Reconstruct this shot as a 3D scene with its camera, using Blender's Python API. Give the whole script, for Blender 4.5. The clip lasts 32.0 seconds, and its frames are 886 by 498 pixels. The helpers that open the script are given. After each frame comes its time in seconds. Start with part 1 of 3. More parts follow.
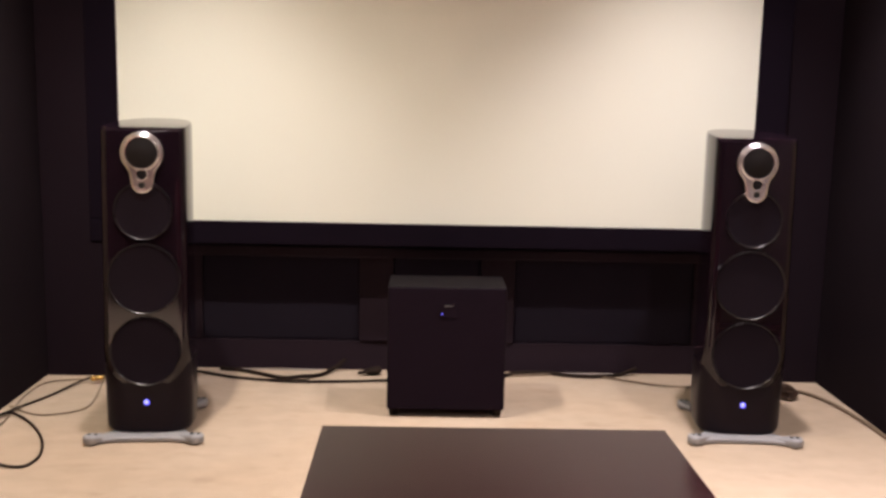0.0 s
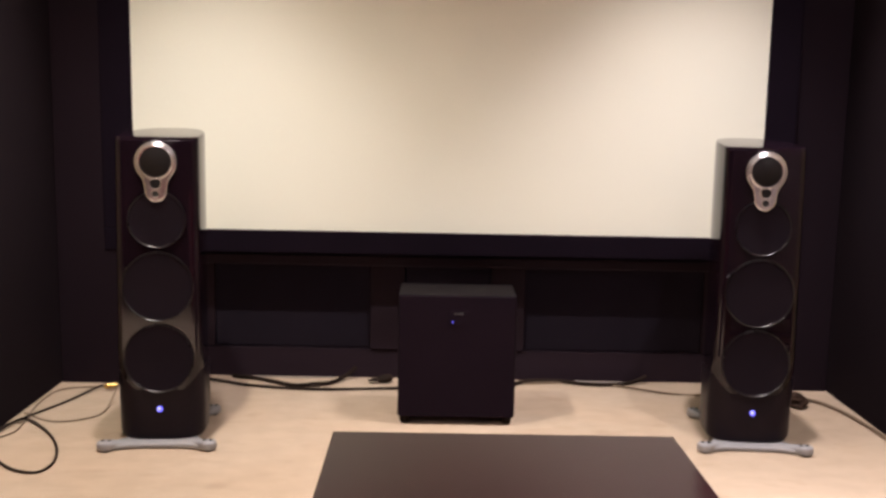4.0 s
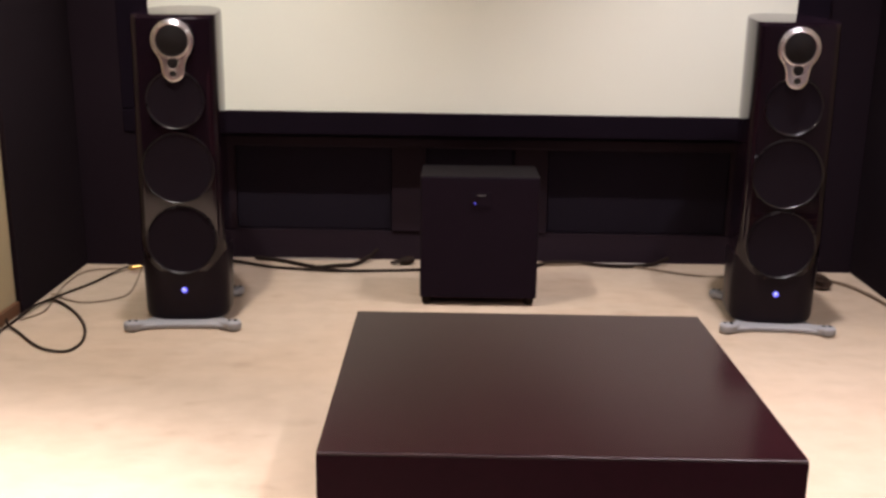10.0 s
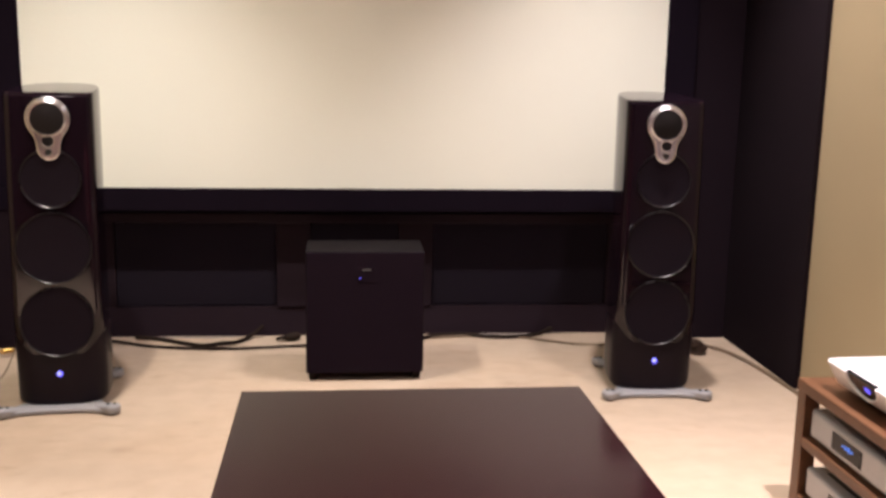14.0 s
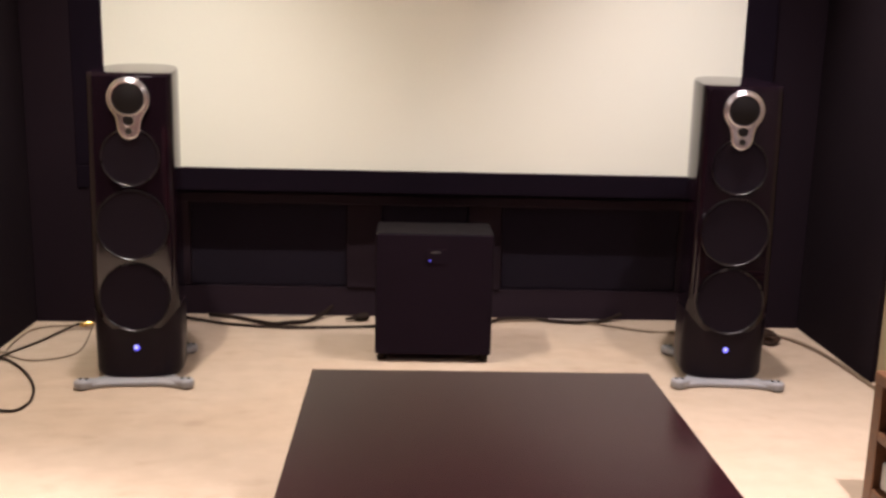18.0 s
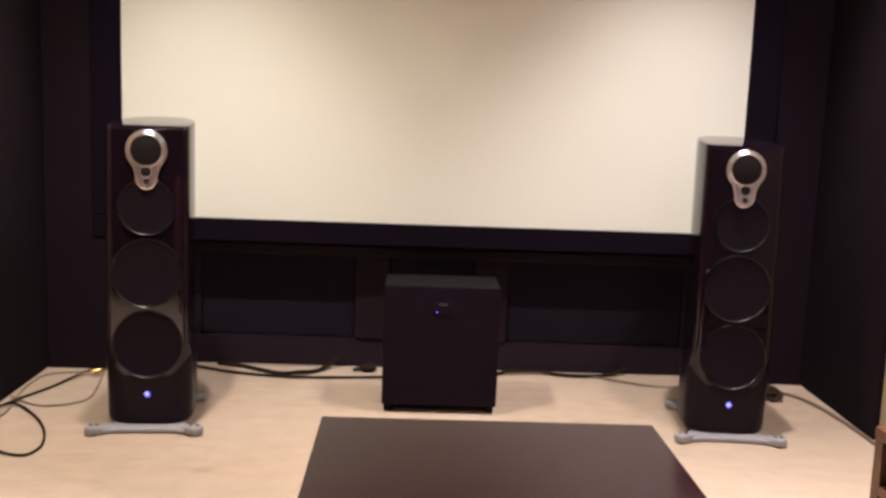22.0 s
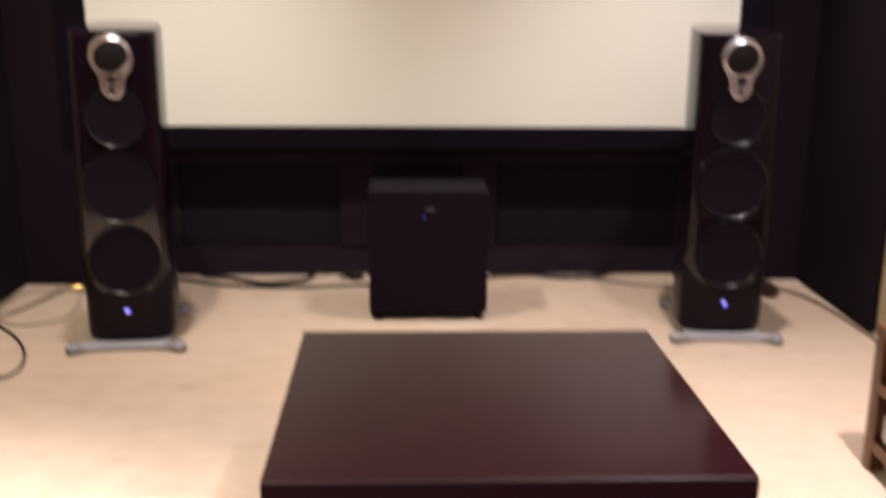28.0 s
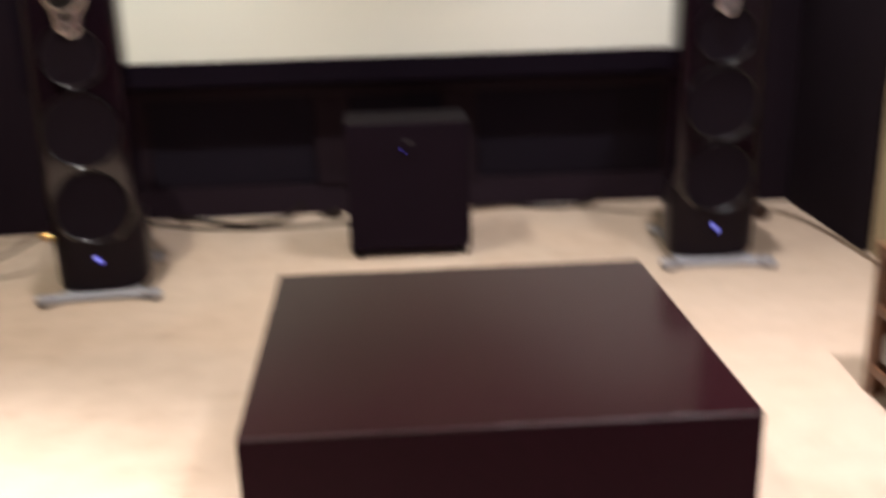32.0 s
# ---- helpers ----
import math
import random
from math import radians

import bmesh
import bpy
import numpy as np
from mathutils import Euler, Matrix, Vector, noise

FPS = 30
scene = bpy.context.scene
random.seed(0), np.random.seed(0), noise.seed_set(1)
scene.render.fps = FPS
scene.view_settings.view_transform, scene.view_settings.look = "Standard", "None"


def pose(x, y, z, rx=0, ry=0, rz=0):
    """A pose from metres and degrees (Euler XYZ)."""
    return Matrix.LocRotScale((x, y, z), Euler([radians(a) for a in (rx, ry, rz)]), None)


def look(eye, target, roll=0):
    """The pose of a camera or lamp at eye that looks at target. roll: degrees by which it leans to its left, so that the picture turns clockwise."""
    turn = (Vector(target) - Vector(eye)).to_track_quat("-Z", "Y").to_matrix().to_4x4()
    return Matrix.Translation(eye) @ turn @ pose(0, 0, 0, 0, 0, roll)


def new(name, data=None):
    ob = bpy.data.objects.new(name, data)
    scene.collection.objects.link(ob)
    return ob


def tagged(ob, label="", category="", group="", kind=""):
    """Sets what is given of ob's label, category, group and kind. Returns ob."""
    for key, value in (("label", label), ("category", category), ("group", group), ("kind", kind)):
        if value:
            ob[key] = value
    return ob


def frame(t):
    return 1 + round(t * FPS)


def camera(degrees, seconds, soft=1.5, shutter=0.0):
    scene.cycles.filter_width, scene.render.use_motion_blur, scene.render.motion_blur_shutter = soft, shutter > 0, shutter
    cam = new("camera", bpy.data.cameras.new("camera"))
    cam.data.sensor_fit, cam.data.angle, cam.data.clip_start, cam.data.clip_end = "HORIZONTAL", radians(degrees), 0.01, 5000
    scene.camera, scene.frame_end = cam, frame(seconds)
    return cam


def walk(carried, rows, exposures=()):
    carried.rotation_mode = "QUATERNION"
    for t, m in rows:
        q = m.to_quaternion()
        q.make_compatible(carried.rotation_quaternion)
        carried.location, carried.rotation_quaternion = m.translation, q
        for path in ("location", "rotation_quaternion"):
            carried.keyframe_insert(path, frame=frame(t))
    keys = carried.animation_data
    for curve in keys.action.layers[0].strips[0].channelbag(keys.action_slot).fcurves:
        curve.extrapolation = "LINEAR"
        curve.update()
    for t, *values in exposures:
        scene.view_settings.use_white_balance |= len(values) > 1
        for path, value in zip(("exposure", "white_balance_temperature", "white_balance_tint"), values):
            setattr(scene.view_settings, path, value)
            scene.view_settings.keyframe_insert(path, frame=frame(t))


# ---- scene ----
cam = camera(48.0, 32.0, soft=2.9, shutter=1.0)
PATH = [
    (0, (0.2, 0.483, 1.145), (0.242, 2.459, 0.837), 1.2),
    (0.5, (0.2, 0.488, 1.143), (0.228, 2.464, 0.837), 1.4),
    (1, (0.2, 0.475, 1.147), (0.229, 2.452, 0.849), 1.3),
    (1.5, (0.201, 0.463, 1.147), (0.225, 2.442, 0.854), 1.5),
    (2, (0.203, 0.454, 1.144), (0.233, 2.432, 0.851), 1.3),
    (2.5, (0.206, 0.463, 1.142), (0.218, 2.442, 0.851), 1.4),
    (4.5, (0.202, 0.45, 1.146), (0.22, 2.429, 0.857), 1.0),
    (5, (0.196, 0.424, 1.148), (0.195, 2.403, 0.859), 1.1),
    (5.5, (0.194, 0.439, 1.14), (0.172, 2.403, 0.761), 0.9),
    (6, (0.191, 0.452, 1.139), (0.14, 2.408, 0.726), 1.8),
    (6.5, (0.19, 0.461, 1.135), (0.197, 2.408, 0.676), 2.1),
    (7, (0.192, 0.466, 1.134), (0.181, 2.411, 0.669), 1.8),
    (7.5, (0.196, 0.477, 1.134), (0.163, 2.414, 0.639), 1.1),
    (8, (0.197, 0.481, 1.133), (0.17, 2.416, 0.627), 0.9),
    (8.5, (0.188, 0.483, 1.124), (0.165, 2.413, 0.598), 1.1),
    (9, (0.194, 0.477, 1.132), (0.181, 2.408, 0.61), 1.0),
    (9.5, (0.195, 0.483, 1.131), (0.188, 2.414, 0.612), 0.9),
    (10, (0.193, 0.484, 1.128), (0.177, 2.416, 0.611), 0.8),
    (10.5, (0.196, 0.484, 1.13), (0.189, 2.415, 0.61), 0.7),
    (11, (0.195, 0.486, 1.134), (0.199, 2.416, 0.611), 0.8),
    (11.5, (0.195, 0.488, 1.135), (0.208, 2.416, 0.603), 0.8),
    (12, (0.191, 0.494, 1.13), (0.22, 2.423, 0.602), 1.4),
    (12.5, (0.19, 0.491, 1.132), (0.207, 2.425, 0.622), 1.5),
    (13, (0.196, 0.46, 1.153), (0.253, 2.416, 0.738), 0.8),
    (13.5, (0.197, 0.438, 1.149), (0.353, 2.402, 0.804), 1.3),
    (14, (0.202, 0.467, 1.146), (0.409, 2.421, 0.77), 1.1),
    (14.5, (0.201, 0.473, 1.143), (0.38, 2.421, 0.724), 1.4),
    (15, (0.202, 0.478, 1.145), (0.353, 2.421, 0.698), 1.6),
    (15.5, (0.194, 0.465, 1.143), (0.312, 2.414, 0.707), 1.1),
    (17.5, (0.198, 0.46, 1.144), (0.277, 2.417, 0.739), 1.2),
    (18, (0.194, 0.463, 1.142), (0.266, 2.419, 0.733), 1.4),
    (18.5, (0.197, 0.476, 1.14), (0.276, 2.428, 0.713), 1.5),
    (19, (0.201, 0.479, 1.139), (0.262, 2.435, 0.723), 1.8),
    (19.5, (0.191, 0.431, 1.145), (0.234, 2.392, 0.751), 1.5),
    (20, (0.184, 0.41, 1.147), (0.238, 2.38, 0.805), 1.8),
    (20.5, (0.182, 0.396, 1.144), (0.221, 2.37, 0.826), 2.2),
    (21, (0.179, 0.392, 1.147), (0.238, 2.367, 0.833), 2.4),
    (21.5, (0.184, 0.404, 1.145), (0.233, 2.378, 0.826), 2.2),
    (22, (0.183, 0.399, 1.147), (0.242, 2.375, 0.845), 2.1),
    (22.5, (0.181, 0.391, 1.15), (0.229, 2.37, 0.867), 2.2),
    (23, (0.182, 0.381, 1.15), (0.225, 2.363, 0.886), 2.2),
    (23.5, (0.181, 0.384, 1.15), (0.23, 2.367, 0.894), 2.2),
    (24, (0.186, 0.387, 1.149), (0.223, 2.369, 0.882), 2.1),
    (24.5, (0.181, 0.398, 1.147), (0.231, 2.379, 0.88), 2.2),
    (25, (0.192, 0.417, 1.149), (0.231, 2.391, 0.834), 1.6),
    (25.5, (0.195, 0.443, 1.148), (0.224, 2.41, 0.786), 1.7),
    (27.5, (0.205, 0.525, 1.133), (0.234, 2.469, 0.665), 0.6),
    (28, (0.207, 0.518, 1.14), (0.285, 2.453, 0.641), 0.5),
    (28.5, (0.209, 0.552, 1.125), (0.353, 2.464, 0.556), 0.6),
    (29, (0.22, 0.574, 1.115), (0.41, 2.46, 0.477), 0.4),
    (29.5, (0.218, 0.589, 1.116), (0.411, 2.467, 0.457), 0.1),
    (30, (0.222, 0.592, 1.12), (0.413, 2.472, 0.463), -0.2),
    (30.5, (0.215, 0.599, 1.114), (0.382, 2.484, 0.467), -0.2),
    (31, (0.22, 0.593, 1.119), (0.381, 2.48, 0.478), -0.2),
    (31.5, (0.226, 0.579, 1.124), (0.418, 2.457, 0.462), 0.0),
    (32, (0.22, 0.63, 1.113), (0.326, 2.526, 0.484), -1.5),
]
# quick shakes of the hand: the target's swing, sideways and up, over a thirtieth of a second
SHAKES = {6: (-0.007, 0.003), 7: (-0.011, -0.011), 13: (-0.006, -0.010), 19: (-0.010, 0.0), 28: (-0.005, 0.010), 32: (-0.016, 0.014)}
rows = []
for t, eye, target, roll in PATH:
    sx, sz = SHAKES.get(t, (0, 0))
    for k in (-1, 0, 1) if sx else (0,):
        if t + k / FPS < 32.01:
            rows.append((t + k / FPS, look(eye, (target[0] + k * sx, target[1], target[2] + k * sz), roll)))
walk(cam, rows,
     exposures=[(0, 0.0, 6250, 14), (5.0, 0.0, 6250, 14), (6.5, -0.20, 6050, 13), (12.3, -0.22, 6000, 13), (13.0, -0.14, 6150, 14), (13.8, 0.02, 6250, 14),
                (15.2, -0.06, 6250, 15), (25.0, 0.0, 6250, 14), (27.6, -0.12, 6300, 16), (28.2, -0.18, 6200, 15), (29.2, -0.20, 5900, 9), (32.0, -0.20, 5900, 9)])

# ---- world and lamps ----
world = bpy.data.worlds.new("world")
scene.world = world
world.use_nodes = True
world.node_tree.nodes["Background"].inputs["Color"].default_value = (0.02, 0.018, 0.016, 1)
world.node_tree.nodes["Background"].inputs["Strength"].default_value = 0.1

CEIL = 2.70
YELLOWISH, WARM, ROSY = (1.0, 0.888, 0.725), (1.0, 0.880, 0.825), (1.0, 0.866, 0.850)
# lamps out of view, placed from cast shadows; the last lifts the dark front
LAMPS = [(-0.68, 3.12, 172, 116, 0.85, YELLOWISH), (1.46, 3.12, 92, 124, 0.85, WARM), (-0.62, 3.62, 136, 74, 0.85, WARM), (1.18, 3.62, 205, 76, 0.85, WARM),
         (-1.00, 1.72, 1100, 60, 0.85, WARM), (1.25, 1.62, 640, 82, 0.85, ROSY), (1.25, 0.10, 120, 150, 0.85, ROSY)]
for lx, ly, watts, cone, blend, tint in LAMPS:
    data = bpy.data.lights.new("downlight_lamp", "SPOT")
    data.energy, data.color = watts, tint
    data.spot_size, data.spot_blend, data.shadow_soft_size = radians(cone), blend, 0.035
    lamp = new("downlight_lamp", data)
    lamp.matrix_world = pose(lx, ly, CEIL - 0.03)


# ---- materials ----
def mat(name, colour, rough=0.5, metal=0.0, second=None, scale=8.0, fine=120.0, bump=0.0, rough_var=0.1, coat=0.0,
        spec=0.5, stretch=(1, 1, 1), emit=None, strength=0.0, sheen=0.0, mix=0.5):
    m = bpy.data.materials.new(name)
    m.use_nodes = True
    nt = m.node_tree
    b = nt.nodes["Principled BSDF"]
    b.inputs["Metallic"].default_value = metal
    b.inputs["Coat Weight"].default_value = coat
    b.inputs["Coat Roughness"].default_value = 0.06
    b.inputs["Specular IOR Level"].default_value = spec
    b.inputs["Sheen Weight"].default_value = sheen
    second = second or tuple(c * 0.8 for c in colour)
    geo = nt.nodes.new("ShaderNodeTexCoord")
    mp = nt.nodes.new("ShaderNodeMapping")
    mp.inputs["Scale"].default_value = stretch
    nt.links.new(geo.outputs["Object"], mp.inputs["Vector"])
    big = nt.nodes.new("ShaderNodeTexNoise")
    big.inputs["Scale"].default_value = scale
    big.inputs["Detail"].default_value = 5
    small = nt.nodes.new("ShaderNodeTexNoise")
    small.inputs["Scale"].default_value = fine
    small.inputs["Detail"].default_value = 3
    for n in (big, small):
        nt.links.new(mp.outputs["Vector"], n.inputs["Vector"])
    add = nt.nodes.new("ShaderNodeMath")
    add.operation = "MULTIPLY_ADD"
    add.inputs[1].default_value = mix
    nt.links.new(small.outputs["Fac"], add.inputs[0])
    half = nt.nodes.new("ShaderNodeMath")
    half.operation = "MULTIPLY"
    half.inputs[1].default_value = 1 - mix
    nt.links.new(big.outputs["Fac"], half.inputs[0])
    nt.links.new(half.outputs[0], add.inputs[2])
    ramp = nt.nodes.new("ShaderNodeValToRGB")
    ramp.color_ramp.elements[0].position, ramp.color_ramp.elements[1].position = 0.34, 0.66
    ramp.color_ramp.elements[0].color, ramp.color_ramp.elements[1].color = (*second, 1), (*colour, 1)
    nt.links.new(add.outputs[0], ramp.inputs["Fac"])
    nt.links.new(ramp.outputs["Color"], b.inputs["Base Color"])
    rr = nt.nodes.new("ShaderNodeMapRange")
    rr.inputs["To Min"].default_value = max(0.02, rough - rough_var)
    rr.inputs["To Max"].default_value = min(1.0, rough + rough_var)
    nt.links.new(big.outputs["Fac"], rr.inputs["Value"])
    nt.links.new(rr.outputs["Result"], b.inputs["Roughness"])
    if bump:
        bp = nt.nodes.new("ShaderNodeBump")
        bp.inputs["Strength"].default_value = bump
        bp.inputs["Distance"].default_value = 0.004
        nt.links.new(small.outputs["Fac"], bp.inputs["Height"])
        nt.links.new(bp.outputs["Normal"], b.inputs["Normal"])
    if emit:
        b.inputs["Emission Color"].default_value = (*emit, 1)
        b.inputs["Emission Strength"].default_value = strength
    return m


CARPET = mat("beige_carpet", (0.558, 0.447, 0.336), 0.95, second=(0.484, 0.384, 0.284), scale=12, stretch=(0.9, 1.1, 1), fine=420, bump=0.6, spec=0.1, sheen=0.1, mix=0.28)


def weave(m, spots, worn):
    """Faint brown spots and broad worn patches over a material's own colour."""
    nt = m.node_tree
    b = nt.nodes["Principled BSDF"]
    last = b.inputs["Base Color"].links[0].from_socket
    where = nt.nodes.new("ShaderNodeTexCoord")
    for scale, detail, low, high, tint, stretch in ((3.1, 4, 0.58, 0.78, spots, (0.9, 1.3, 1)), (8.0, 5, 0.57, 0.75, spots, (0.8, 1.3, 1)), (1.6, 4, 0.42, 0.62, worn, (1, 1, 1))):
        mp = nt.nodes.new("ShaderNodeMapping")
        mp.inputs["Scale"].default_value = stretch
        mp.inputs["Location"].default_value = (scale, 2.3 * scale, 0)
        nz = nt.nodes.new("ShaderNodeTexNoise")
        nz.inputs["Scale"].default_value, nz.inputs["Detail"].default_value = scale, detail
        rg = nt.nodes.new("ShaderNodeMapRange")
        rg.interpolation_type = "SMOOTHSTEP"
        rg.inputs["From Min"].default_value, rg.inputs["From Max"].default_value = low, high
        mx = nt.nodes.new("ShaderNodeMix")
        mx.data_type, mx.blend_type = "RGBA", "MULTIPLY"
        nt.links.new(where.outputs["Object"], mp.inputs["Vector"])
        nt.links.new(mp.outputs["Vector"], nz.inputs["Vector"])
        nt.links.new(nz.outputs["Fac"], rg.inputs["Value"])
        nt.links.new(rg.outputs["Result"], mx.inputs[0])
        nt.links.new(last, mx.inputs[6])
        mx.inputs[7].default_value = (*tint, 1)
        last = mx.outputs[2]
    nt.links.new(last, b.inputs["Base Color"])


weave(CARPET, (0.885, 0.860, 0.835), (0.985, 0.96, 0.935))
BEIGE = mat("beige_wall_paint", (0.4250, 0.3460, 0.2080), 0.75, second=(0.3930, 0.3190, 0.1900), scale=2.5, fine=260, bump=0.06)
# unseen ceiling, its grey raised to bounce light onto the black surfaces
CEILING = mat("grey_ceiling_bounce", (0.50, 0.455, 0.44), 0.9, scale=3, fine=200, bump=0.05)
# tone of the unseen rear walls, chosen dark for what the gloss towers reflect
DARKWALL = mat("dark_brown_unseen_wall", (0.110, 0.080, 0.078), 0.8, second=(0.092, 0.067, 0.065), scale=2.5, fine=260, bump=0.06)
SIDECLOTH = mat("dark_side_wall_fabric", (0.0159, 0.0110, 0.0148), 0.95, second=(0.0126, 0.0086, 0.0116), scale=3, fine=500, bump=0.3, spec=0.05)
VELVET = mat("black_wall_fabric", (0.0165, 0.0106, 0.0156), 0.95, second=(0.0138, 0.0088, 0.0128), scale=3, fine=500, bump=0.3, spec=0.05)
BROWNBLACK = mat("brown_black_lacquer", (0.0225, 0.0139, 0.0216), 0.7, second=(0.0184, 0.0111, 0.0176), scale=4, fine=90, stretch=(1, 1, 6), spec=0.12)
CLOTH = mat("black_panel_cloth", (0.0192, 0.0156, 0.0260), 0.95, second=(0.0160, 0.0132, 0.0217), scale=6, fine=700, bump=0.3, spec=0.08)
FRAMEBLACK = mat("black_velvet_border", (0.0093, 0.0060, 0.0114), 0.9, scale=6, fine=600, bump=0.2, spec=0.04)
SCREEN = mat("matt_white_screen_cloth", (0.885, 0.908, 0.81), 0.85, second=(0.865, 0.89, 0.79), scale=1.2, fine=900, bump=0.03, spec=0.15)
PIANO = mat("black_piano_lacquer", (0.0103, 0.0052, 0.0092), 0.035, second=(0.0090, 0.0045, 0.0081), scale=3, fine=60, rough_var=0.01, spec=0.38)
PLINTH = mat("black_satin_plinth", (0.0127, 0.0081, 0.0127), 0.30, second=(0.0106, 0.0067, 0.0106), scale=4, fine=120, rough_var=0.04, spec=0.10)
GRILLE = mat("black_speaker_cloth", (0.0124, 0.0082, 0.0140), 0.85, scale=9, fine=900, bump=0.3, spec=0.1)
RIM = mat("dark_satin_rim", (0.008, 0.006, 0.008), 0.28, scale=9, fine=100, spec=0.46)
CHROME = mat("polished_silver_plate", (0.84, 0.82, 0.84), 0.25, metal=0.95, second=(0.76, 0.74, 0.76), scale=9, fine=140, rough_var=0.06)
DOME = mat("dark_dome_mesh", (0.0075, 0.0050, 0.0058), 0.6, scale=20, fine=800, bump=0.3, spec=0.22)
ALU = mat("satin_grey_metal", (0.3500, 0.3400, 0.3450), 0.55, metal=0.1, second=(0.2924, 0.3010, 0.3268), scale=12, fine=300, bump=0.05)
BOLT = mat("black_bolt", (0.01, 0.01, 0.01), 0.4)
LED = mat("blue_light", (0.1, 0.1, 0.6), 0.3, emit=(0.12, 0.10, 1.0), strength=1.0)
LEDW = mat("pale_blue_light", (0.4, 0.4, 0.8), 0.3, emit=(0.46, 0.48, 1.0), strength=1.1)
SUBBLACK = mat("black_ash_veneer", (0.0053, 0.0035, 0.0047), 0.6, second=(0.0040, 0.0026, 0.0037), scale=6, fine=160, stretch=(1, 1, 8), bump=0.08, spec=0.10)
READOUT = mat("cyan_blue_readout", (0.1, 0.2, 0.5), 0.3, emit=(0.06, 0.24, 1.0), strength=0.7)
PALEWIRE = mat("off_white_wire", (0.42, 0.39, 0.36), 0.5, scale=30, fine=200)
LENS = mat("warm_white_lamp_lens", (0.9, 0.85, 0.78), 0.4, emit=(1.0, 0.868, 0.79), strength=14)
BADGE = mat("pale_badge_print", (0.16, 0.16, 0.16), 0.4)
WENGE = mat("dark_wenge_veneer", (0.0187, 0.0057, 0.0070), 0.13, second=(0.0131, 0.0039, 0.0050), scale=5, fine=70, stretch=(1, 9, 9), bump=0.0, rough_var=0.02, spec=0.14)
# same wenge as the top; the uprights' shade is put into a darker, duller colour
WENGE_SIDE = mat("wenge_side_shade_tone", (0.0150, 0.0030, 0.0062), 0.5, second=(0.0108, 0.0022, 0.0046), scale=5, fine=70, stretch=(9, 1, 9), rough_var=0.03, spec=0.06)
# lighter wenge: the front edge's highlight is put into the colour
WENGE_GLINT = mat("lighter_wenge_edge_glint", (0.0300, 0.0130, 0.0140), 0.42, second=(0.0180, 0.0070, 0.0080), scale=9, fine=70, rough_var=0.08, spec=0.32)
BAFFLE = mat("black_sub_cloth", (0.0124, 0.0071, 0.0131), 0.9, second=(0.0100, 0.0057, 0.0106), scale=8, fine=800, bump=0.25, spec=0.06)
WALNUT = mat("oiled_walnut", (0.150, 0.066, 0.029), 0.42, second=(0.078, 0.033, 0.015), scale=6, fine=60, stretch=(9, 1, 9), bump=0.06, spec=0.4)
SILVER = mat("satin_silver_casing", (0.44, 0.44, 0.455), 0.42, metal=0.5, second=(0.39, 0.39, 0.405), scale=10, fine=300, stretch=(1, 8, 8))
WHITE = mat("white_lacquer_casing", (0.80, 0.80, 0.80), 0.28, second=(0.78, 0.78, 0.78), scale=6, fine=80)
DULLWINDOW = mat("dull_bronze_window", (0.0510, 0.0420, 0.0360), 0.35, scale=6, fine=80)
DISPLAY = mat("dark_display_window", (0.006, 0.006, 0.008), 0.2, scale=6, fine=80, spec=0.2)
CABLE = mat("black_rubber_cable", (0.022, 0.013, 0.009), 0.7, second=(0.012, 0.007, 0.005), scale=30, fine=200, spec=0.15)
BROWNCABLE = mat("brown_rubber_cable", (0.055, 0.032, 0.022), 0.6, second=(0.035, 0.02, 0.014), scale=30, fine=200, spec=0.2)
PALECABLE = mat("grey_beige_cable", (0.20, 0.145, 0.095), 0.5, second=(0.15, 0.105, 0.07), scale=30, fine=200)
BRASS = mat("brass_plug", (0.75, 0.50, 0.18), 0.25, metal=1.0)
CRIMSON = mat("crimson_upholstery", (0.17, 0.008, 0.022), 0.85, second=(0.12, 0.006, 0.016), scale=7, fine=500, bump=0.35, sheen=0.05, spec=0.15)
SKIRT = mat("brown_wood_skirting", (0.16, 0.075, 0.035), 0.45, second=(0.10, 0.045, 0.022), scale=8, fine=80, stretch=(9, 1, 9))


# ---- mesh helpers ----
def finish(bm, smooth=35):
    bmesh.ops.recalc_face_normals(bm, faces=bm.faces)
    for f in bm.faces:
        f.smooth = True
    for e in bm.edges:
        if len(e.link_faces) == 2:
            turn, (a, b) = e.calc_face_angle(0), sorted(f.calc_area() for f in e.link_faces)
            if turn > radians(smooth) or (turn > radians(8) and b > 6 * a):
                e.smooth = False
    return bm


def part(name, bm, material, parent, label=""):
    """One mesh object under a thing, in the thing's own coordinates."""
    me = bpy.data.meshes.new(name)
    finish(bm).to_mesh(me)
    bm.free()
    me.materials.append(material)
    ob = new(name, me)
    if parent is not None:
        ob.parent = parent
    if label:
        ob["label"] = label
    return ob


def thing(name, m, label, category, group="", kind=""):
    ob = new(name)
    ob.empty_display_size = 0.1
    ob.matrix_basis = m
    return tagged(ob, label, category, group, kind)


def structure(name, bm, material, label, category):
    return tagged(part(name, bm, material, None), label, category, kind="structure")


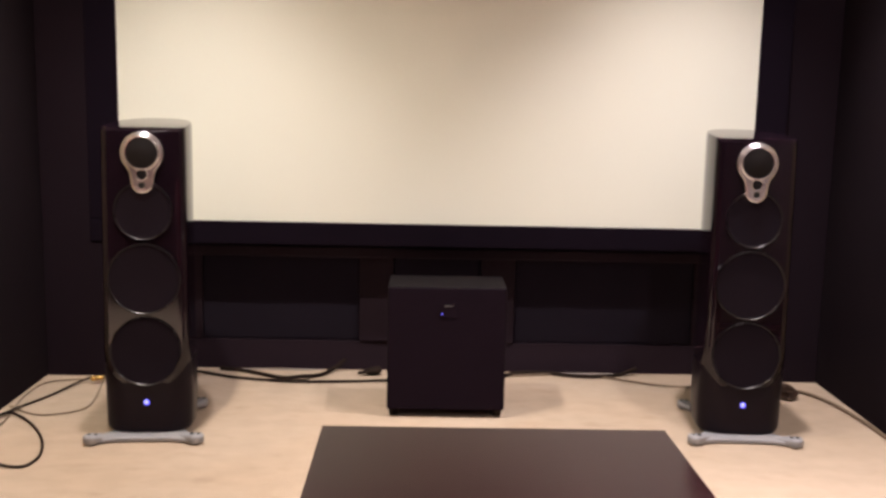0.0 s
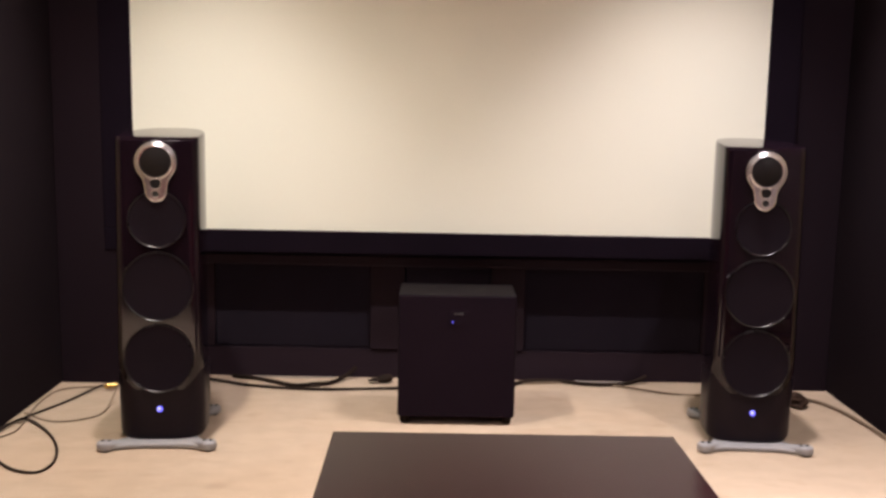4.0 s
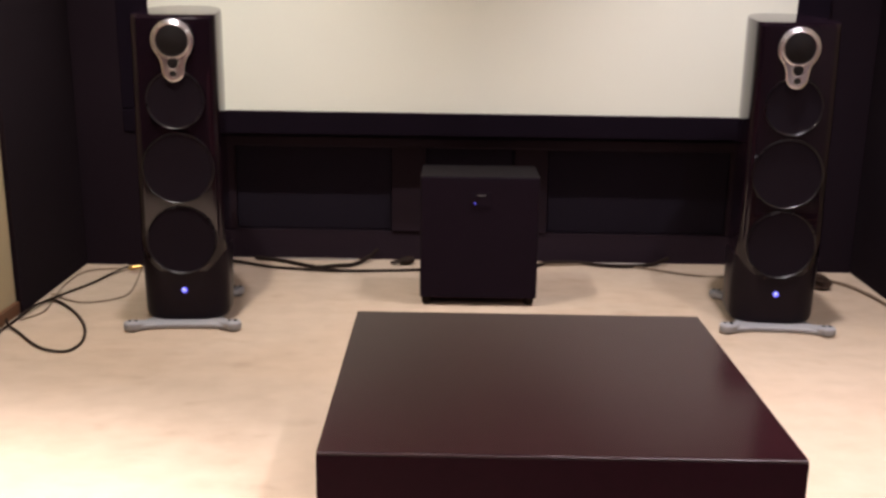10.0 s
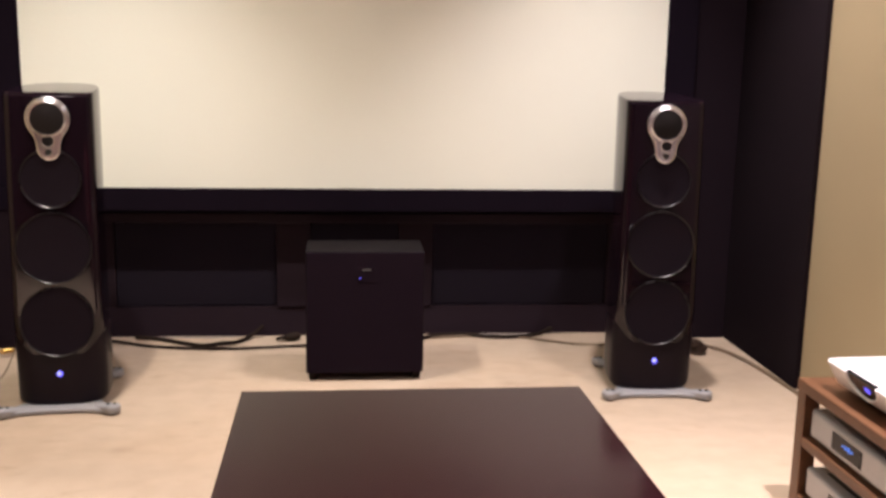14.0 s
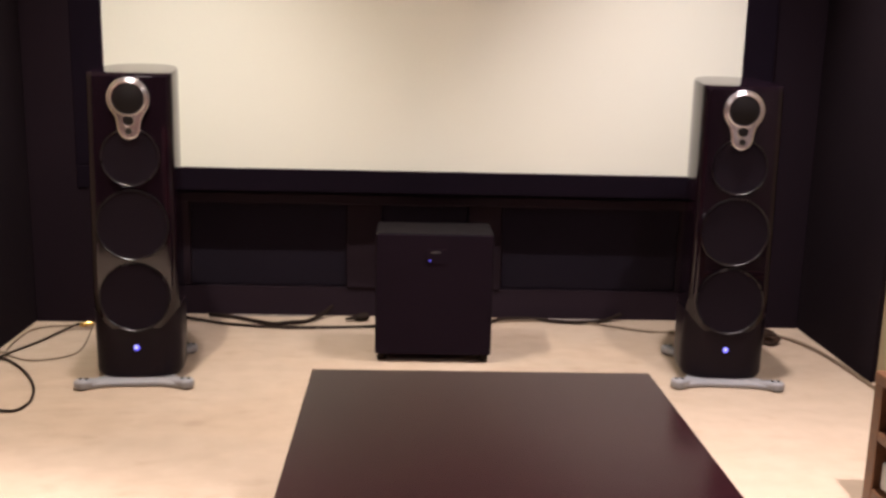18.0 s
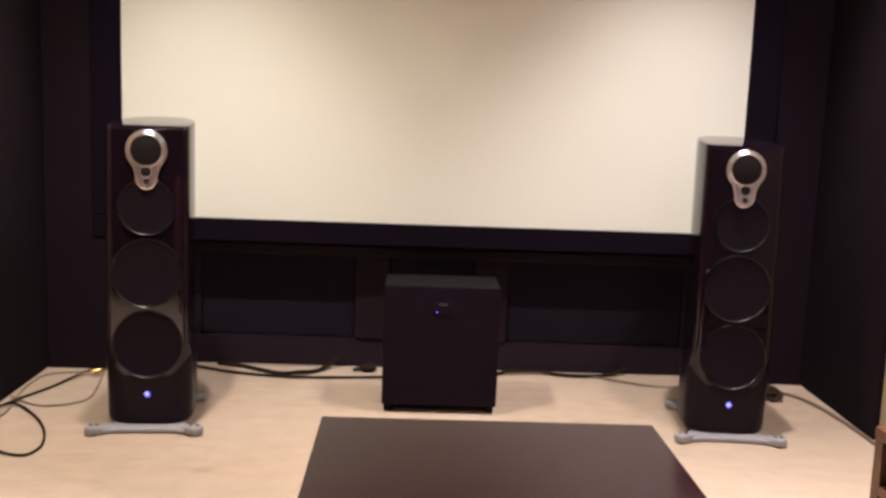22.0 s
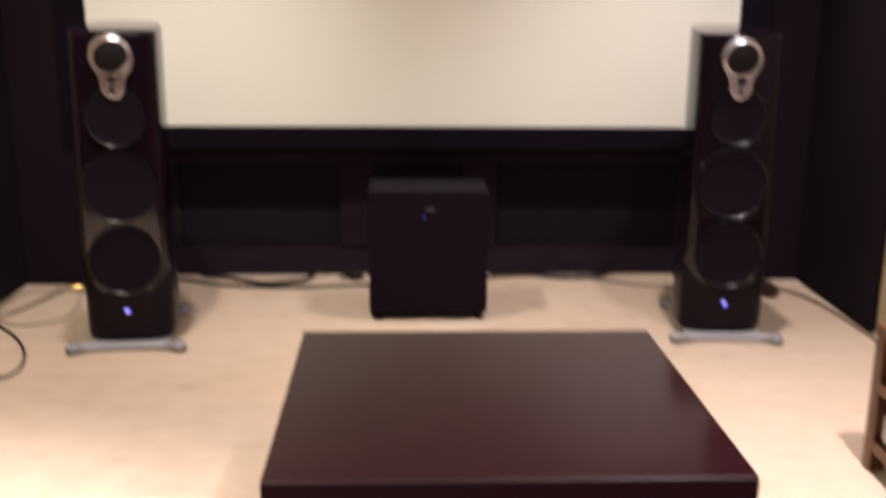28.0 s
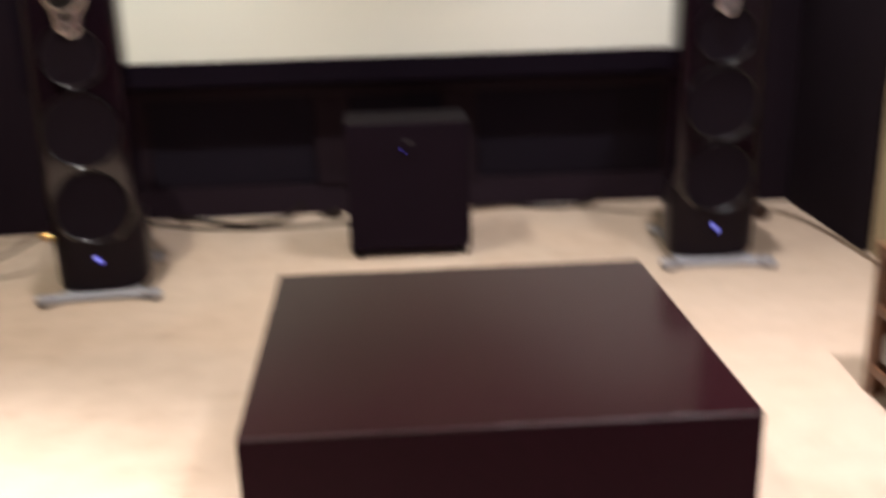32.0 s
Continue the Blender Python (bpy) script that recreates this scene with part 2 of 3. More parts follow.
def box(x0, x1, y0, y1, z0, z1, bevel=0.0, seg=2):
    bm = bmesh.new()
    bmesh.ops.create_cube(bm, size=1)
    for v in bm.verts:
        v.co = Vector(((x0 + x1) / 2 + v.co.x * (x1 - x0), (y0 + y1) / 2 + v.co.y * (y1 - y0), (z0 + z1) / 2 + v.co.z * (z1 - z0)))
    if bevel:
        bmesh.ops.bevel(bm, geom=bm.edges[:], offset=bevel, segments=seg, profile=0.5, affect="EDGES")
    return bm


def top_board(x0, x1, y0, y1, z0, z1, bevel):
    bm = box(x0, x1, y0, y1, z0, z1)
    edges = [e for e in bm.edges if all(v.co.z > z1 - 1e-4 for v in e.verts)]
    bmesh.ops.bevel(bm, geom=edges, offset=bevel, segments=3, profile=0.5, affect="EDGES")
    return bm


def prism(outline, d0, d1, axis="y", bevel=0.0, seg=2):
    """A closed outline of (u, v), drawn out from d0 to d1 along the axis."""
    bm = bmesh.new()
    put = {"y": lambda u, v, d: (u, d, v), "z": lambda u, v, d: (u, v, d), "x": lambda u, v, d: (d, u, v)}[axis]
    a = [bm.verts.new(put(u, v, d0)) for u, v in outline]
    b = [bm.verts.new(put(u, v, d1)) for u, v in outline]
    caps = [bm.faces.new(a), bm.faces.new(b)]
    n = len(a)
    for i in range(n):
        bm.faces.new((a[i], a[(i + 1) % n], b[(i + 1) % n], b[i]))
    bmesh.ops.recalc_face_normals(bm, faces=bm.faces)
    if bevel:
        edges = {e for f in caps for e in f.edges}
        bmesh.ops.bevel(bm, geom=list(edges), offset=bevel, segments=seg, profile=0.5, affect="EDGES")
    return bm


def lathe(profile, x, z, n=48, start=0.0):
    """Rings of (radius, y) round an axis along y through x, z."""
    bm = bmesh.new()
    rows = []
    for r, y in profile:
        if r < 1e-6:
            rows.append([bm.verts.new((x, y, z))])
        else:
            rows.append([bm.verts.new((x + r * math.cos(2 * math.pi * k / n), y, z + r * math.sin(2 * math.pi * k / n))) for k in range(n)])
    for a, b in zip(rows, rows[1:]):
        for k in range(n):
            q = [a[k % len(a)], a[(k + 1) % len(a)], b[(k + 1) % len(b)], b[k % len(b)]]
            q = list(dict.fromkeys(q))
            if len(q) > 2:
                bm.faces.new(q)
    return bm


def spin_z(profile, x, y, n=24):
    """Rings of (radius, z) round an upright axis."""
    bm = lathe(profile, 0, 0, n)
    for v in bm.verts:
        v.co = Vector((x + v.co.x, y + v.co.z, v.co.y))
    return bm


def smooth_line(points, steps=8):
    p = [Vector(q) for q in points]
    p = [2 * p[0] - p[1]] + p + [2 * p[-1] - p[-2]]
    out = []
    for i in range(1, len(p) - 2):
        for k in range(steps):
            t = k / steps
            out.append(0.5 * (2 * p[i] + (p[i + 1] - p[i - 1]) * t + (2 * p[i - 1] - 5 * p[i] + 4 * p[i + 1] - p[i + 2]) * t * t
                              + (3 * p[i] - p[i - 1] - 3 * p[i + 1] + p[i + 2]) * t ** 3))
    return out + [p[-2]]


def tube(points, radius, n=8, steps=8):
    line = smooth_line(points, steps)
    bm = bmesh.new()
    rings = []
    for i, c in enumerate(line):
        d = (line[min(i + 1, len(line) - 1)] - line[max(i - 1, 0)]).normalized()
        side = d.cross(Vector((0, 0, 1)))
        side = side.normalized() if side.length > 1e-4 else Vector((1, 0, 0))
        up = side.cross(d)
        rings.append([bm.verts.new(c + radius * (math.cos(2 * math.pi * k / n) * side + math.sin(2 * math.pi * k / n) * up)) for k in range(n)])
    for a, b in zip(rings, rings[1:]):
        for k in range(n):
            bm.faces.new((a[k], a[(k + 1) % n], b[(k + 1) % n], b[k]))
    bm.faces.new(rings[0])
    bm.faces.new(rings[-1])
    return bm


# ---- the room ----
XL, XR, YF, YB, XW = -1.29, 1.83, 4.58, -2.2, -2.15
YD = 2.9
structure("floor", box(XW - 0.1, XR + 0.1, YB - 0.1, YF + 0.1, -0.10, 0.0), CARPET, "wall-to-wall cream beige carpet, slightly mottled", "carpet")
structure("ceiling", box(XW - 0.1, XR + 0.1, YB - 0.1, YF + 0.1, CEIL, CEIL + 0.1), CEILING, "plain grey-beige ceiling, unseen, lightened for bounce", "ceiling")
structure("wall_west", box(XL - 0.12, XL - 0.02, YD, YF, 0, CEIL), BEIGE, "plain beige painted side wall", "wall")
# unseen rear walls, added set back so the left tower reflects carpet
structure("wall_west_return", box(XW, XL - 0.121, YD, YD + 0.1, 0, CEIL), DARKWALL, "plain dark brown return wall, unseen, set back for reflections", "wall")
structure("wall_west_rear", box(XW - 0.1, XW, YB, YD + 0.1, 0, CEIL), DARKWALL, "plain dark brown side wall, unseen, dark for gloss reflections", "wall")
structure("wall_east", box(XR + 0.02, XR + 0.12, YD, YF, 0, CEIL), BEIGE, "plain beige painted side wall", "wall")
# unseen wall closing the rear, dark to keep the right tower's reflection black
structure("wall_east_rear", box(XR + 0.02, XR + 0.12, YB, YD - 0.001, 0, CEIL), DARKWALL, "plain dark brown side wall, unseen, dark for gloss reflections", "wall")
# unseen back wall, dark for the same reflections
structure("wall_south", box(XW - 0.1, XR + 0.12, YB - 0.1, YB - 0.001, 0, CEIL), DARKWALL, "plain dark back wall, unseen, dark for gloss reflections", "wall")
structure("wall_north", box(XL - 0.12, XR + 0.12, YF, YF + 0.1, 0, CEIL), VELVET, "black fabric-covered front wall behind the screen", "wall")
PY = 3.745
structure("wall_panel_west", box(XL - 0.02, XL, PY, YF - 0.002, 0.0, CEIL, 0.003), SIDECLOTH, "full-height black fabric panel on the side wall", "wall panel")
structure("wall_panel_east", box(XR, XR + 0.02, PY, YF - 0.002, 0.0, CEIL, 0.003), SIDECLOTH, "full-height black fabric panel on the side wall", "wall panel")
structure("pillar_west", box(XL + 0.001, -1.02, 4.37, YF - 0.002, 0.0, CEIL, 0.004), VELVET, "black fabric-covered front corner pillar", "pillar")
structure("pillar_east", box(1.53, XR - 0.001, 4.42, YF - 0.002, 0.0, CEIL, 0.004), VELVET, "black fabric-covered front corner pillar", "pillar")
structure("baseboard_west", box(XL - 0.02, XL - 0.006, YD, PY - 0.001, 0.0, 0.045, 0.003), SKIRT, "low brown wooden skirting board", "baseboard")

# low panelled front below the screen
low = thing("low_wall_panelling", pose(0, 0, 0), "black-brown low panelling with inset cloth panels below the screen", "panelling", kind="structure")
part("bottom_rail", box(-1.018, 1.528, 4.515, YF - 0.004, 0.0, 0.125, 0.004), BROWNBLACK, low)
part("stile", box(-0.055, 0.085, 4.505, YF - 0.004, 0.126, 0.4855, 0.004), BROWNBLACK, low)
part("stile", box(0.445, 0.585, 4.505, YF - 0.004, 0.126, 0.4855, 0.004), BROWNBLACK, low)
part("cloth_panel", box(0.0855, 0.4445, 4.525, YF - 0.004, 0.126, 0.4855, 0.006), CLOTH, low)
part("end_post", box(-1.018, -0.70, 4.515, YF - 0.004, 0.126, 0.4855, 0.004), BROWNBLACK, low)
part("end_post", box(1.33, 1.528, 4.515, YF - 0.004, 0.126, 0.4855, 0.004), BROWNBLACK, low)
part("cloth_panel", box(-0.699, -0.056, 4.525, YF - 0.004, 0.126, 0.4855, 0.006), CLOTH, low)
part("cloth_panel", box(0.586, 1.329, 4.525, YF - 0.004, 0.126, 0.4855, 0.006), CLOTH, low)
part("top_ledge", box(-1.018, 1.528, 4.440, YF - 0.004, 0.486, 0.530, 0.006), BROWNBLACK, low)

# projection screen
SX0, SX1, SZ0, SZ1, SY = -0.980, 1.492, 0.635, 2.025, 4.377
B = 0.09
scr = thing("projection_screen", pose(0, 0, 0), "large fixed matt white projection screen in a black velvet frame", "projection screen")
part("screen_surface", box(SX0 - 0.01, SX1 + 0.01, SY, SY + 0.012, SZ0 - 0.01, SZ1 + 0.01), SCREEN, scr)
for nm, a in (("frame_bottom", (SX0 - B - 0.03, SX1 + B + 0.03, SZ0 - B, SZ0)), ("frame_top", (SX0 - B - 0.03, SX1 + B + 0.03, SZ1, SZ1 + B)),
              ("frame_side", (SX0 - B - 0.03, SX0, SZ0 + 0.0005, SZ1 - 0.0005)), ("frame_side", (SX1, SX1 + B + 0.03, SZ0 + 0.0005, SZ1 - 0.0005))):
    x0, x1, z0, z1 = a
    part(nm, box(x0, x1, SY - 0.013, SY + 0.030, z0, z1, 0.005), FRAMEBLACK, scr)


# ---- loudspeakers ----
def cabinet_section(s, rx=0.024, ry=0.027):
    """Outline (x, y) of the cabinet seen from above: flat front, round front corners of rx by ry, swelling and then tapering sides, rounded back."""
    w = 0.1375
    front = [(w - rx - 0.004, -0.190)] + [(w - rx + rx * math.sin(radians(15 * k)), -0.190 + ry - ry * math.cos(radians(15 * k))) for k in range(7)]
    side = [(0.1375, -0.09), (0.1366, -0.05), (0.131, 0.0), (0.119, 0.05), (0.099, 0.10), (0.068, 0.14), (0.03, 0.157)]
    right = front + side
    return [(x * s, y) for x, y in right] + [(-x * s, y) for x, y in reversed(right)]


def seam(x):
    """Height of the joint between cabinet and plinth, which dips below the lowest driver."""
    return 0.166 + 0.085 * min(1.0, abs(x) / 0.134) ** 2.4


def tower(name, m, label):
    t = thing(name, m, label, "loudspeaker", "pair of tower loudspeakers")
    bm = bmesh.new()
    rows = []
    levels = [(-1.0, 1.008, 0.0), (-0.72, 1.007, 0.0), (-0.44, 1.006, 0.0), (-0.18, 1.005, 0.0), (0.30, 1.005, 0.0), (0.55, 0.99, 0.0), (0.80, 0.985, 0.0), (1.008, 0.975, 0.016), (1.0150, 0.969, 0.0185), (1.0190, 0.955, 0.020), (1.0200, 0.940, 0.020)]
    for z, s, rise in levels:
        low = max(0.0, -z)  # from 1 at the joint to 0 where the corners are tight
        line = cabinet_section(s, 0.024 + 0.034 * low, 0.027 + 0.013 * low)
        rows.append([bm.verts.new((x, y * (1 - 0.45 * max(0.0, z - 1.008) ** 0.7), (z if z > 0 else 0.30 - low * (0.30 - seam(x))) + (rise * ((y + 0.19) / 0.347) ** 0.8 if y > -0.19 else 0))) for x, y in line])
    n = len(rows[0])
    for a, b in zip(rows, rows[1:]):
        for k in range(n):
            bm.faces.new((a[k], a[(k + 1) % n], b[(k + 1) % n], b[k]))
    half = n // 2
    for k in range(half - 1):
        bm.faces.new((rows[-1][k], rows[-1][k + 1], rows[-1][n - 2 - k], rows[-1][n - 1 - k]))
    part("cabinet", bm, PIANO, t)
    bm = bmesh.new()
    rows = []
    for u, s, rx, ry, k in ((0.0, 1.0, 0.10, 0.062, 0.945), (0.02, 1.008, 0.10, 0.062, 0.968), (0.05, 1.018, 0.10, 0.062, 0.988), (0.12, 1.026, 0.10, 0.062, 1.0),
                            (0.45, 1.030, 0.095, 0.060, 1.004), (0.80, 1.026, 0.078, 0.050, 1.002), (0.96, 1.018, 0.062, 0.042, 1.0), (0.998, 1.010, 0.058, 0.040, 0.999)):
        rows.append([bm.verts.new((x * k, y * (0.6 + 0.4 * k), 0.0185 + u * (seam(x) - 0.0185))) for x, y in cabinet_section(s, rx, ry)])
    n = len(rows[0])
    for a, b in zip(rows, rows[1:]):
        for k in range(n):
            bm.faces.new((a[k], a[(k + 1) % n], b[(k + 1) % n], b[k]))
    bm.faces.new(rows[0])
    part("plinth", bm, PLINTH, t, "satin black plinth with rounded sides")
    F = -0.190
    for z, r in ((0.754, 0.093), (0.533, 0.116), (0.294, 0.115)):
        ring = part("driver_surround", lathe([(r * 0.945, F + 0.004), (r * 0.947, F - 0.002), (r * 0.957, F - 0.0045), (r * 0.976, F - 0.0078), (r * 0.988, F - 0.0085), (r, F - 0.0080), (r, F + 0.004)], 0, z), RIM, t, "glossy black trim ring")
        part("driver_grille", lathe([(0, F - 0.0022), (r * 0.4, F - 0.0024), (r * 0.7, F - 0.003), (r * 0.86, F - 0.0038), (r * 0.952, F - 0.0045)], 0, z), GRILLE, ring, "black cloth driver grille")
    # teardrop plate with the dome and two small drivers
    cz, R, lz, lr = 0.940, 0.0675, 0.846, 0.036
    out = []
    for k in range(0, 33):
        a = radians(-38 + 256 * k / 32)
        out.append((R * math.cos(a), cz + R * math.sin(a)))
    left_in = [(-0.043, 0.884), (-0.0385, 0.868)]
    out += left_in
    for k in range(0, 17):
        a = radians(190 + 160 * k / 16)
        out.append((lr * math.cos(a), lz + lr * math.sin(a)))
    out += [(0.0385, 0.868), (0.043, 0.884)]
    plate = part("driver_plate", prism(out, F - 0.012, F + 0.003, "y", 0.0055, 3), CHROME, t, "polished silver teardrop driver plate")
    for z, r, mt in ((0.941, 0.049, DOME), (0.871, 0.0165, DOME), (0.8375, 0.0105, BOLT)):
        part("dome_rim", lathe([(r * 1.0, F - 0.010), (r * 1.02, F - 0.0145), (r * 1.09, F - 0.0150), (r * 1.16, F - 0.0122)], 0, z, 36), CHROME, plate)
        part("dome", lathe([(0, F - 0.0125 - r * 0.16), (r * 0.4, F - 0.0125 - r * 0.13), (r * 0.75, F - 0.0125 - r * 0.06), (r * 1.02, F - 0.0125)], 0, z, 36), mt, plate, "dark mesh driver dome")
    # lit badge
    badge = part("light_badge", lathe([(0, F - 0.0035), (0.0075, F - 0.0032), (0.0102, F - 0.0015), (0.0108, F + 0.002)], 0, 0.122, 28), LED, t, "round glowing blue power badge")
    part("badge_mark", lathe([(0, F - 0.0050), (0.0052, F - 0.0047), (0.0070, F - 0.0030)], -0.0012, 0.1236, 18), LEDW, badge)
    # cast stand: a low frame with four thicker rounded ends
    half_out = [(0.0, -0.234), (0.080, -0.235), (0.115, -0.243), (0.150, -0.256), (0.165, -0.240), (0.160, -0.215), (0.140, -0.190), (0.120, -0.160), (0.100, -0.10),
                (0.098, 0.02), (0.106, 0.085), (0.122, 0.112), (0.130, 0.135), (0.115, 0.148), (0.085, 0.142), (0.05, 0.138), (0.0, 0.136)]
    full = half_out + [(-x, y) for x, y in reversed(half_out[1:-1])]
    stand = part("stand", prism(full, 0.003, 0.0182, "z", 0.005, 3), ALU, t, "satin grey cast metal stand")
    for sx in (-1, 1):
        for px, py, qx, qy, r0, r1 in ((0.166, -0.246, 0.118, -0.206, 0.0265, 0.018), (0.129, 0.137, 0.100, 0.105, 0.0225, 0.016)):
            away = math.atan2(py - qy, px - qx)
            lobe = [(px + r0 * math.cos(away + radians(-100 + 200 * k / 14)), py + r0 * math.sin(away + radians(-100 + 200 * k / 14))) for k in range(15)]
            lobe += [(qx + r1 * math.cos(away + radians(100 + 160 * k / 8)), qy + r1 * math.sin(away + radians(100 + 160 * k / 8))) for k in range(9)]
            end = part("stand_end", prism([(sx * u, v) for u, v in lobe], 0.004, 0.033, "z", 0.009, 4), ALU, stand, "rounded grey stand end")
            drop = (0.033 - 0.020)
            for v in end.data.vertices:
                if v.co.z > 0.015:
                    g = ((sx * v.co.x - qx) * (px - qx) + (v.co.y - qy) * (py - qy)) / ((px - qx) ** 2 + (py - qy) ** 2)
                    v.co.z -= drop * (1 - min(1.0, max(0.0, g * 1.2)))
            part("foot", spin_z([(0, 0), (0.012, 0.0), (0.014, 0.002), (0.013, 0.0065), (0, 0.0065)], sx * px, py, 18), BOLT, stand, "black rubber foot")
            for q in (-1, 1):
                part("bolt", spin_z([(0.0052, 0.0325), (0.0064, 0.0340), (0.005, 0.0355), (0, 0.0358)], sx * px + q * 0.0105 - sx * 0.003, py + 0.004, 12), BOLT, stand, "black bolt head")
    lean = math.tan(radians(1.8))
    for o in t.children_recursive:
        if o != stand and o.parent != stand:
            for v in o.data.vertices:
                v.co.y += (v.co.z - 0.04) * lean
    return t


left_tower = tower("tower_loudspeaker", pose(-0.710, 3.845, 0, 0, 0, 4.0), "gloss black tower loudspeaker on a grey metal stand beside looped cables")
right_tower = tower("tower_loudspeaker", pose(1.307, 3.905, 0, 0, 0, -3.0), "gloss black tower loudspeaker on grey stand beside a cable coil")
right_tower.name = "tower_loudspeaker.001"

# ---- subwoofer ----
sub = thing("subwoofer", pose(0.293, 3.906, 0, 0, 0, 0), "black boxy subwoofer with a tiny blue light on the carpet", "subwoofer")
part("cabinet", box(-0.210, 0.210, 0.006, 0.235, 0.029, 0.474, 0.006), SUBBLACK, sub)
part("front_baffle", box(-0.207, 0.207, 0.0, 0.0055, 0.031, 0.471, 0.002), BAFFLE, sub)
ctl = part("control_window", box(-0.030, 0.040, -0.002, 0.0008, 0.366, 0.420, 0.001), BAFFLE, sub, "small dark control window")
part("badge_bar", box(-0.012, 0.020, -0.0035, -0.0012, 0.4075, 0.4105, 0.0004), BADGE, ctl, "small pale maker's mark")
part("power_light", lathe([(0, -0.0048), (0.0026, -0.0042), (0.0034, -0.0015)], -0.018, 0.380, 14), LED, ctl, "tiny blue light")
for fx in (-0.185, 0.185):
    for fy in (0.045, 0.205):
        part("foot", spin_z([(0, 0), (0.016, 0), (0.018, 0.006), (0.016, 0.0292), (0, 0.0292)], fx, fy, 18), CABLE, sub)

# ---- coffee table ----
TX0, TX1, TY0, TY1, TZ = -0.024, 0.780, 1.974, 2.704, 0.380
table = thing("coffee_table", pose((TX0 + TX1) / 2, (TY0 + TY1) / 2, 0), "low blocky dark wenge coffee table with a bare top", "coffee table")
w, d = (TX1 - TX0) / 2, (TY1 - TY0) / 2
part("tabletop", top_board(-w, w, -d + 0.0042, d, TZ - 0.005, TZ, 0.0015), WENGE, table)
# strip added to carry the painted highlight along the front edge
part("edge_highlight_strip", box(-w, w, -d - 0.0003, -d + 0.0040, TZ - 0.0052, TZ - 0.0002, 0.0022, 3), WENGE_GLINT, table, "thin lighter reddish front edge strip standing in for a highlight")
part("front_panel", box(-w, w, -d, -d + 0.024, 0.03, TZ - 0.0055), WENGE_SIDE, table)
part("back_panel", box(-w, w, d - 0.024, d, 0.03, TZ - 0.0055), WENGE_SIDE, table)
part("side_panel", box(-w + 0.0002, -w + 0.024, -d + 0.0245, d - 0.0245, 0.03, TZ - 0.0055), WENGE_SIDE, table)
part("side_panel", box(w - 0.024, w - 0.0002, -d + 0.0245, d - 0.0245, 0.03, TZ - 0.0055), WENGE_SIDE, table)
part("plinth", box(-w + 0.03, w - 0.03, -d + 0.03, d - 0.03, 0.0, 0.0295), BOLT, table)

for o in table.children:
    for v in o.data.vertices:
        if v.co.x > 0:
            v.co.x += 0.006 * -v.co.y / d

# ---- hi-fi rack ----
rack = thing("hifi_rack", pose(1.352, 2.766, 0), "low open walnut hi-fi rack with three shelves against the wall", "hi-fi rack")
RW, RD = 0.50, 0.43
part("shelf", box(0.0, RD, -RW, 0.0, 0.346, 0.374, 0.003), WALNUT, rack)
for z0, z1 in ((0.207, 0.232), (0.055, 0.080)):
    part("shelf", box(0.002, RD - 0.002, -RW + 0.0425, -0.0425, z0, z1, 0.003), WALNUT, rack)
    for y0 in (-0.0420, -RW + 0.002):
        part("side_rail", box(0.0425, RD - 0.0425, y0, y0 + 0.04, z0, z1, 0.003), WALNUT, rack)
for px in (0.002, RD - 0.042):
    for py in (-0.042, -RW + 0.002):
        part("leg", box(px, px + 0.04, py, py + 0.04, 0.0, 0.3455, 0.002), WALNUT, rack)


def silver_unit(x, y, z, label, lit):
    u = thing("hifi_unit", pose(x, y, z), label, "hi-fi unit", "silver units on the rack")
    part("casing", box(0.0, 0.35, -0.19, 0.19, 0.008, 0.080, 0.008, 3), SILVER, u)
    if lit:
        win = part("display_window", box(-0.002, 0.001, -0.058, 0.078, 0.022, 0.064, 0.001), DISPLAY, u, "dark display window")
        for k in range(4):
            hgt = (0.005, 0.011, 0.007, 0.004)[k]
            part("readout_bar", box(-0.0032, -0.0018, -0.022 + 0.014 * k, -0.013 + 0.014 * k, 0.047 - hgt / 2, 0.047 + hgt / 2), READOUT, win, "glowing blue readout bar")
    else:
        part("display_window", box(-0.002, 0.001, -0.050, 0.070, 0.034, 0.060, 0.001), DULLWINDOW, u, "dull bronze-grey unlit window")
    for q in range(12):
        part("vent_slot", box(0.03 + q * 0.024, 0.040 + q * 0.024, -0.14, 0.14, 0.0795, 0.0808), BOLT, u)
    for fx in (0.03, 0.32):
        for fy in (-0.16, 0.16):
            part("foot", spin_z([(0, 0), (0.012, 0), (0.013, 0.009), (0, 0.009)], fx, fy, 14), BOLT, u)
    return u


silver_unit(1.366, 2.518, 0.2325, "satin silver hi-fi unit with a lit blue display", True)
silver_unit(1.366, 2.518, 0.0805, "satin silver hi-fi unit with an unlit display window", False)

# white player on top
disc = thing("white_player", pose(1.372, 2.500, 0.3745), "white lacquered player with a rounded lit front window", "player")
prof = [(0.0, 0.074), (0.004, 0.081), (0.33, 0.086), (0.335, 0.078), (0.335, 0.012), (0.06, 0.010), (0.03, 0.020), (0.008, 0.058)]
part("casing", prism([(x, z) for x, z in prof], -0.165, 0.165, "y", 0.003, 2), WHITE, disc)
arc = [(0.066 * math.cos(radians(180 + 180 * k / 16)), 0.048 * math.sin(radians(180 + 180 * k / 16))) for k in range(17)]
win = part("display_window", prism([(u, v) for u, v in arc], -0.004, 0.006, "x", 0.001, 1), DISPLAY, disc, "half-round dark display window")
win.matrix_basis = pose(0.0015, 0.006, 0.0800, 0, -24, 0)
part("window_rim", tube([(-0.004, u * 1.06, v * 1.08) for u, v in arc], 0.0042, 8, 2), WHITE, win, "white rim round the window")
